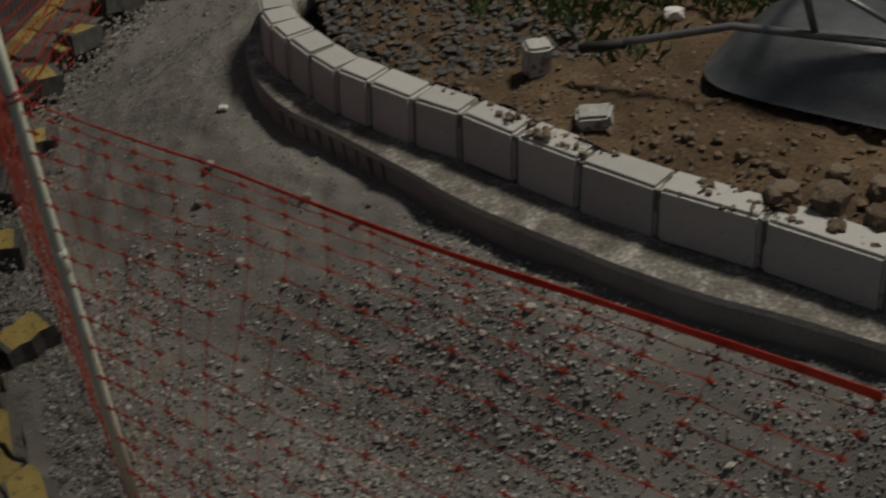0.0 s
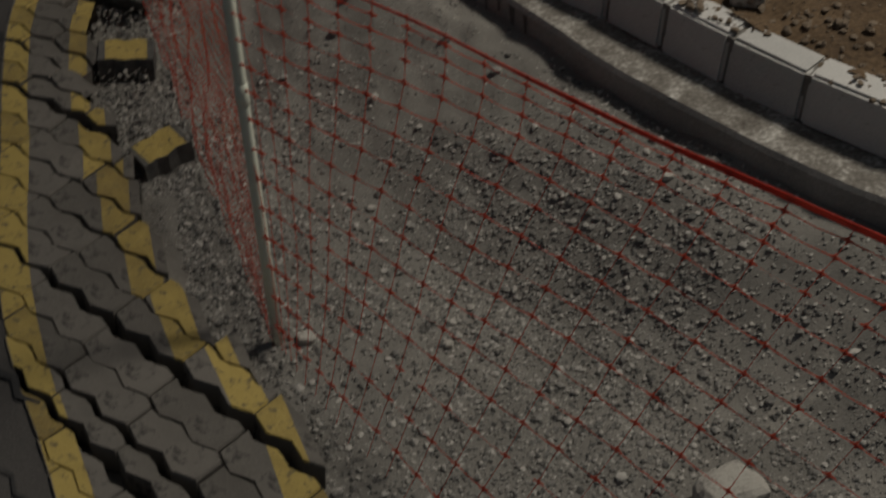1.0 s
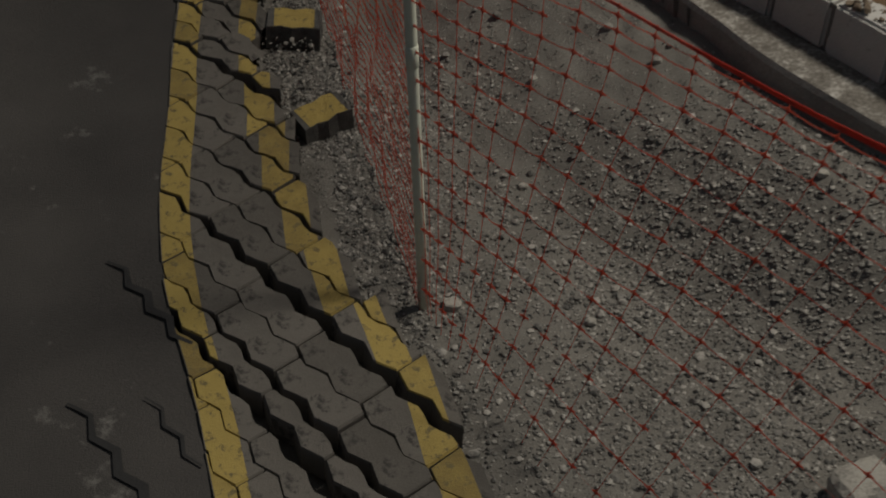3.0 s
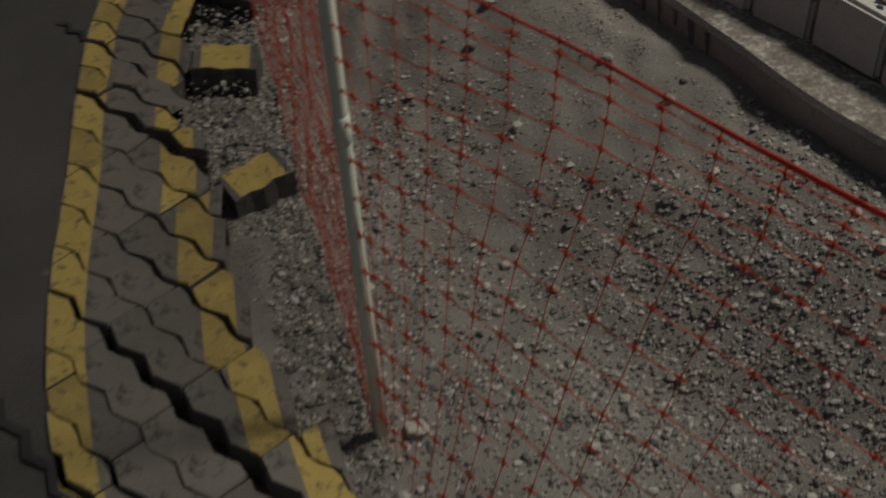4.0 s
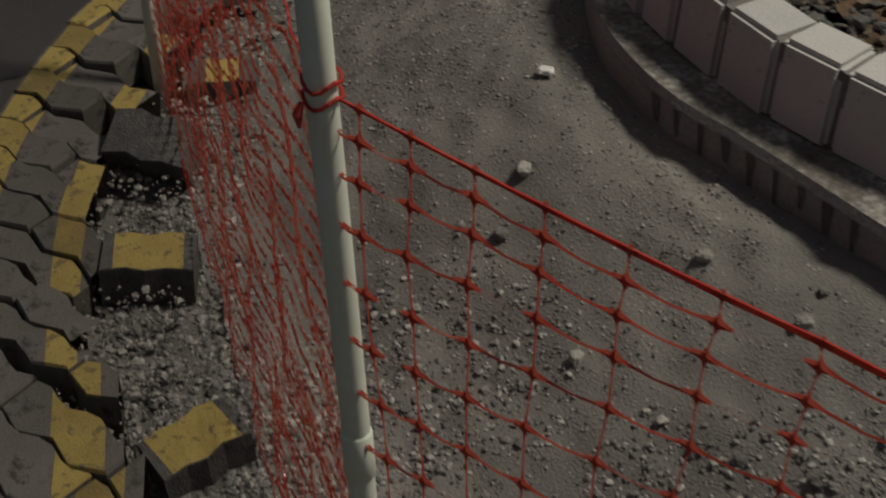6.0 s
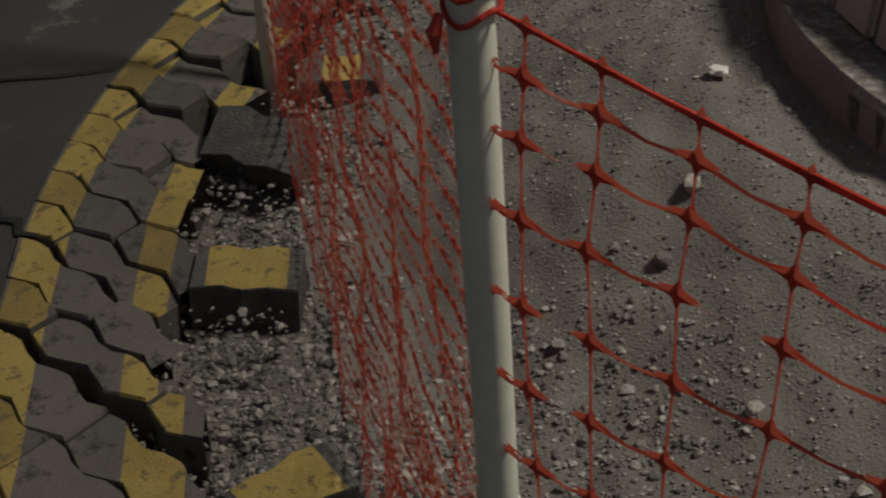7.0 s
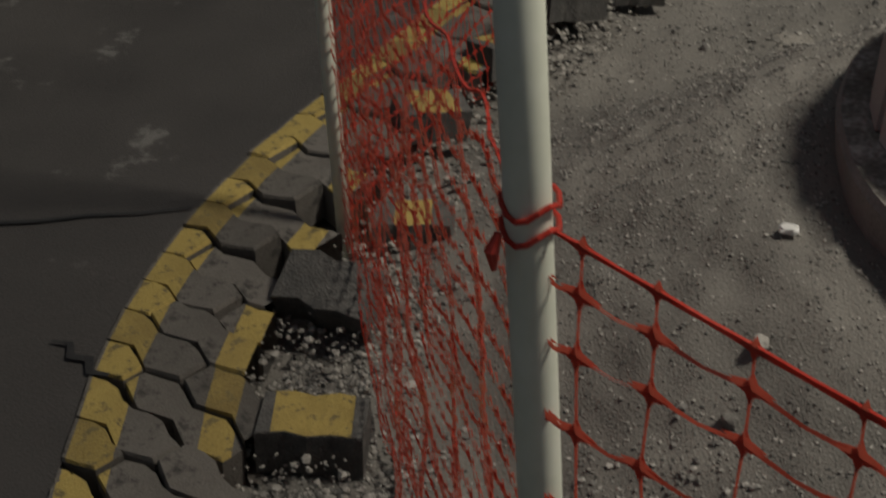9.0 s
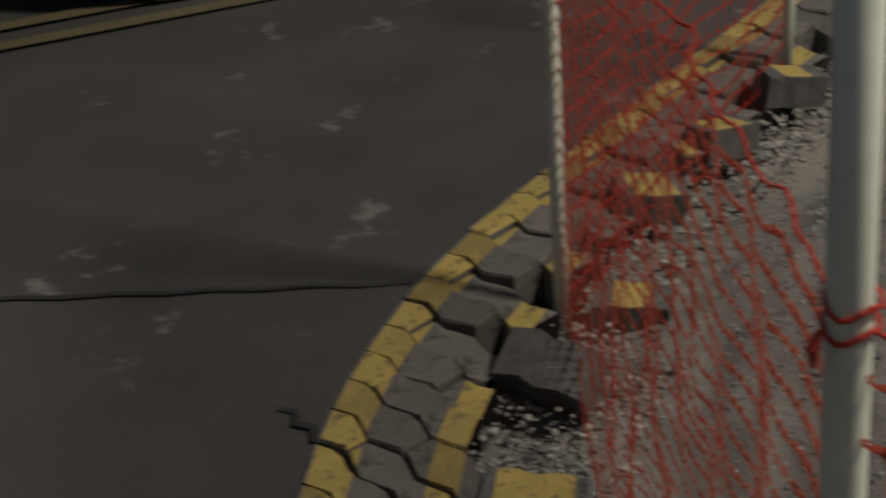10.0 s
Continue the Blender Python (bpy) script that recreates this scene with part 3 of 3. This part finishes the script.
def paver_mesh(seed, paint, thick=0.075):
    """A zigzag concrete paver; x across the road edge, y along it. paint: half width of the yellow band on top."""
    half = LONG / 2 - 0.001
    xs = [-half, -half * 0.45, -half * 0.05, half * 0.4, half]
    zig = [-0.012, 0.014, -0.010, 0.012, -0.008]
    h = ROW / 2 - 0.0022
    r = random.Random(seed)
    zig = [0.4 * z + r.uniform(-0.004, 0.004) for z in zig]
    outline = [(x, -h + z) for x, z in zip(xs, zig)] + [(x, h + z - 0.002) for x, z in list(zip(xs, zig))[::-1]]
    bm = bmesh.new()
    low = [bm.verts.new((x, y, -thick)) for x, y in outline]
    mid = [bm.verts.new((x, y, -0.004)) for x, y in outline]
    topv = [bm.verts.new((x * 0.985, y * 0.97, 0.002 * r.uniform(-1, 1))) for x, y in outline]
    n = len(outline)
    for a, b in ((low, mid), (mid, topv)):
        for k in range(n):
            bm.faces.new((a[k], a[(k + 1) % n], b[(k + 1) % n], b[k]))
    bm.faces.new(low[::-1])
    # the top is cut in quads between its two zigzag sides, so the paint can end part way
    for k in range(4):
        f = bm.faces.new((topv[k], topv[k + 1], topv[n - 2 - k], topv[n - 1 - k]))
    if paint:
        for x in (-paint, paint):
            tops = [f for f in bm.faces if f.normal.z > 0.9 or all(v.co.z > -0.004 for v in f.verts)]
            geom = tops + list({e for f in tops for e in f.edges}) + list({v for f in tops for v in f.verts})
            bmesh.ops.bisect_plane(bm, geom=geom, plane_co=(x, 0, 0), plane_no=(1, 0.06, 0))
        for f in bm.faces:
            c = f.calc_center_median()
            if all(v.co.z > -0.004 for v in f.verts) and abs(c.x) < paint:
                f.material_index = 1
    bmesh.ops.recalc_face_normals(bm, faces=bm.faces)
    return mesh_of("paver", bm, [paver_grey, paint_yellow])


pavement = tagged(new("pavement"), "cracked grey zigzag pavers with two yellow lines sinking into the trench", "pavement", kind="structure")
# courses of pavers run askew from the outer line to the trench; (line's y, course angle, courses to the next)
COURSES = [(3.6, -25, 28), (1.42, -29.5, 5), (1.025, -36, 2), (0.835, -35, 5), (0.215, -42.3, 3), (-0.245, -47, 4), (-1.02, -50, 6), (-2.2, -52, 1)]
INNER_Y = [-0.7, -0.36, -0.26, -0.17, -0.02, 0.19, 0.39, 0.52, 0.75, 0.9, 1.4, 3.0]
INNER_E = [0.43, 0.41, 0.365, 0.33, 0.31, 0.265, 0.235, 0.205, 0.165, 0.155, 0.16, 0.14]
# open cracks by course edge: (half gap at the road, half gap at the trench)
GAPS = {28: (0.004, 0.012), 30: (0.001, 0.006), 33: (0.007, 0.010), 35: (0.008, 0.026), 37: (0.001, 0.005), 38: (0.002, 0.007), 40: (0.005, 0.017), 42: (0.001, 0.012), 43: (0.008, 0.024), 45: (0.001, 0.006), 47: (0.003, 0.008)}
line_xy = np.array([(p.x, p.y) for p in line_fine])


def beside(x, y):
    """Distance across from the outer line, and the line's place and direction there."""
    k = int(((line_xy - (x, y)) ** 2).sum(1).argmin())
    k = min(max(k, 1), len(line_xy) - 2)
    d = line_xy[k + 1] - line_xy[k - 1]
    d = d / np.hypot(*d)
    return (x - line_xy[k, 0]) * d[1] - (y - line_xy[k, 1]) * d[0], line_xy[k], d


edges = []
for (y0, a0, n), (y1, a1, _) in zip(COURSES, COURSES[1:]):
    for k in range(n):
        y, a = y0 + (y1 - y0) * k / n, math.radians(a0 + (a1 - a0) * k / n)
        edges.append((Vector((line_x(y), y)), Vector((math.cos(a), math.sin(a)))))


def edge_point(j, r, side):
    """A point of course edge j, r along it; side moves it off an open crack."""
    base, u = edges[j]
    n = Vector((-u.y, u.x))
    saw = abs((r / 0.108) % 1 - 0.5) * 4 - 1
    g0, g1 = GAPS.get(j, (0.0012, 0.0022))
    g = g0 + (g1 - g0) * min(1, max(0, r / 0.4))
    return base + u * r + n * (0.0105 * saw + side * g)


def split(bm, at, out):
    geom = list(bm.verts) + list(bm.edges) + list(bm.faces)
    bmesh.ops.bisect_plane(bm, geom=geom, plane_co=(*at, 0), plane_no=(*out, 0))


r = random.Random(11)
for j in range(len(edges) - 1):
    u = edges[j + 1][1]
    for k in range(-3, 7):
        r0 = (k + 0.5 * (j % 2)) * 0.216
        lower = [edge_point(j + 1, r0 + 0.0018 + q * 0.2124 / 8, 1) for q in range(9)]
        upper = [edge_point(j, (Vector(p) - edges[j][0]).dot(edges[j][1]), -1) for p in lower]
        mid = (lower[4] + upper[4]) / 2
        e, at, d = beside(mid.x, mid.y)
        inner = float(np.interp(at[1], INNER_Y, INNER_E))
        wreck = mid.y > 0.7
        stripe = (0.031, 0.023 if r.random() < 0.6 else 0.0) if wreck else (0.034, 0.037)
        if e < -0.13 or e > inner + (0.055 if wreck else 0.13) or (wreck and e > 0.12 and r.random() < 0.25):
            continue
        across = np.array((d[1], -d[0]))
        outline = lower + upper[::-1]
        bm = bmesh.new()
        rings = []
        for z, k_in in ((-0.07, 1.0), (-0.005, 1.0), (0.0, 0.965)):
            rings.append([bm.verts.new(((p.x - mid.x) * k_in, (p.y - mid.y) * k_in, z)) for p in outline])
        for a, b in zip(rings, rings[1:]):
            for q in range(18):
                bm.faces.new((a[q], a[(q + 1) % 18], b[(q + 1) % 18], b[q]))
        bm.faces.new(rings[0][::-1])
        for q in range(8):
            bm.faces.new((rings[2][q], rings[2][q + 1], rings[2][16 - q], rings[2][17 - q]))
        local = at - np.array((mid.x, mid.y))
        for edge_e in (-0.036, -stripe[0], stripe[0], inner - stripe[1], inner + stripe[1], inner + 0.062):
            split(bm, local + across * edge_e, across)
        limit = inner + (r.uniform(0.02, 0.06) if wreck else 0.062)
        gone = [f for f in bm.faces if not -0.036 < float(np.dot(np.array(f.calc_center_median()[:2]) - local, across)) < limit]
        bmesh.ops.delete(bm, geom=gone, context="FACES")
        if not bm.faces:
            bm.free()
            continue
        bmesh.ops.recalc_face_normals(bm, faces=bm.faces)
        for f in bm.faces:
            c = f.calc_center_median()
            ee = float(np.dot(np.array(c[:2]) - local, across))
            if c.z > -0.004 and (abs(ee) < stripe[0] or abs(ee - inner) < stripe[1]):
                f.material_index = 1
        for v in bm.verts:
            if v.co.z > -0.004:
                v.co.z += 0.003 * noise.noise((v.co.x * 22 + mid.x * 9, v.co.y * 22 + mid.y * 9, 3.0))
        ob = new("paver", mesh_of("paver", bm, [paver_grey, paint_yellow]))
        ob.parent = pavement
        loose = (1.5 if e > 0.07 else 0.6) if wreck else (1.0 if e > 0.12 else 0.4)
        drop = (r.uniform(-0.003, 0.016) if e > 0.07 else 0.0) if wreck else 0.05 * max(0, e - 0.15)
        ob.matrix_world = pose(mid.x, mid.y, 0.001 - drop - 0.003 * loose * r.random(), r.uniform(-2, 2) * loose, r.uniform(-2, 2) * loose + (1.5 if e > 0.1 else 0), r.uniform(-1.2, 1.2) * loose)


def road_crack(points, width, label):
    bm = bmesh.new()
    pts = [Vector((*p, 0.0015)) for p in points]
    rows = []
    for i, p in enumerate(pts):
        d = (pts[min(i + 1, len(pts) - 1)] - pts[max(i - 1, 0)]).normalized()
        w = width * (0.25 + math.sin(math.pi * (i + 0.3) / len(pts)))
        rows.append((bm.verts.new(p + Vector((-d.y, d.x, 0)) * w), bm.verts.new(p - Vector((-d.y, d.x, 0)) * w)))
    for a, b in zip(rows, rows[1:]):
        bm.faces.new((a[0], b[0], b[1], a[1]))
    return tagged(part("road_crack", bm, dark_rubber), label, "crack", kind="structure")


def zigzag(a, b, n, kick):
    d = (Vector(b) - Vector(a)).normalized()
    return [tuple(Vector(a).lerp(Vector(b), k / (n - 1)) + Vector((-d.y, d.x)) * kick * (k % 2 - 0.5)) for k in range(n)]


road_crack(zigzag((-1.75, 1.2), (-0.71, 1.486), 14, 0.006), 0.005, "thin dark joint running across the road to the yellow line")
road_crack(zigzag((-0.80, 1.115), (-0.70, 1.036), 6, 0.016), 0.006, "short zigzag crack in the road beside the yellow line")
road_crack(zigzag((-0.645, -0.01), (-0.42, -0.26), 8, 0.022), 0.008, "zigzag crack in the dusty road edge")
road_crack(zigzag((-0.62, -0.44), (-0.25, -0.87), 11, 0.024), 0.009, "open zigzag crack farther into the road")
road_crack(zigzag((-0.47, -0.41), (-0.33, -0.59), 6, 0.018), 0.0035, "fine zigzag crack in the dusty road")


def loose_paver(place, paint, label, size=0.84, thick=0.11):
    ob = new("loose_paver", paver_mesh(int(place[0] * -100), paint, thick=thick))
    ob.matrix_world = pose(*place) @ Matrix.Scale(size, 4)
    ob.data.materials[0] = broken
    return tagged(ob, label, "paver", "pavers fallen into the trench")


loose_paver((-0.268, 0.62, -0.02, 6, -7, 38), 0.085, "dark broken paver with a yellow painted top in the gravel", 0.64)
loose_paver((-0.395, 1.005, -0.005, 4, 3, 4), 0.08, "dark paver with a worn yellow top lying in the gravel", 0.68)
loose_paver((-0.357, 1.54, -0.015, 3, -2, 4), 0.05, "dark paver with a yellow top beside the net post", 0.6)
loose_paver((-0.438, 1.285, 0.015, 30, 6, -12), 0, "bare dark paver tipped on edge in the trench", 0.7)
loose_paver((-0.05, 2.49, 0.0, 4, 3, 10), 0, "dark paver lying far along the trench", 0.48)
loose_paver((0.03, 2.67, 0.0, -4, 8, 20), 0, "dark paver at the far end of the trench", 0.4)
loose_paver((-0.18, 2.37, 0.03, -4, 8, 30), 0.05, "dark yellow-topped paver near the far post", 0.6)
loose_paver((-0.38, 1.86, 0.02, 8, 8, 30), 0.07, "broken paver with yellow paint beside the road edge", 0.6)
loose_paver((-0.29, 2.13, 0.02, -6, 8, 50), 0.07, "tilted paver with yellow paint in the rubble", 0.6)

places = []
for _ in range(2600):
    y = r.uniform(0.6, 3.2)
    x = line_x(y) + r.uniform(0.15, 0.34)
    s = 0.0025 + 0.006 * r.random() ** 2.5
    places.append((x, y, -0.07 + r.uniform(0, 0.04), s))
tagged(stones("broken_chunks", places, rubble_mat), "broken concrete chunks along the collapsed paver edge", "rubble", kind="stuff")
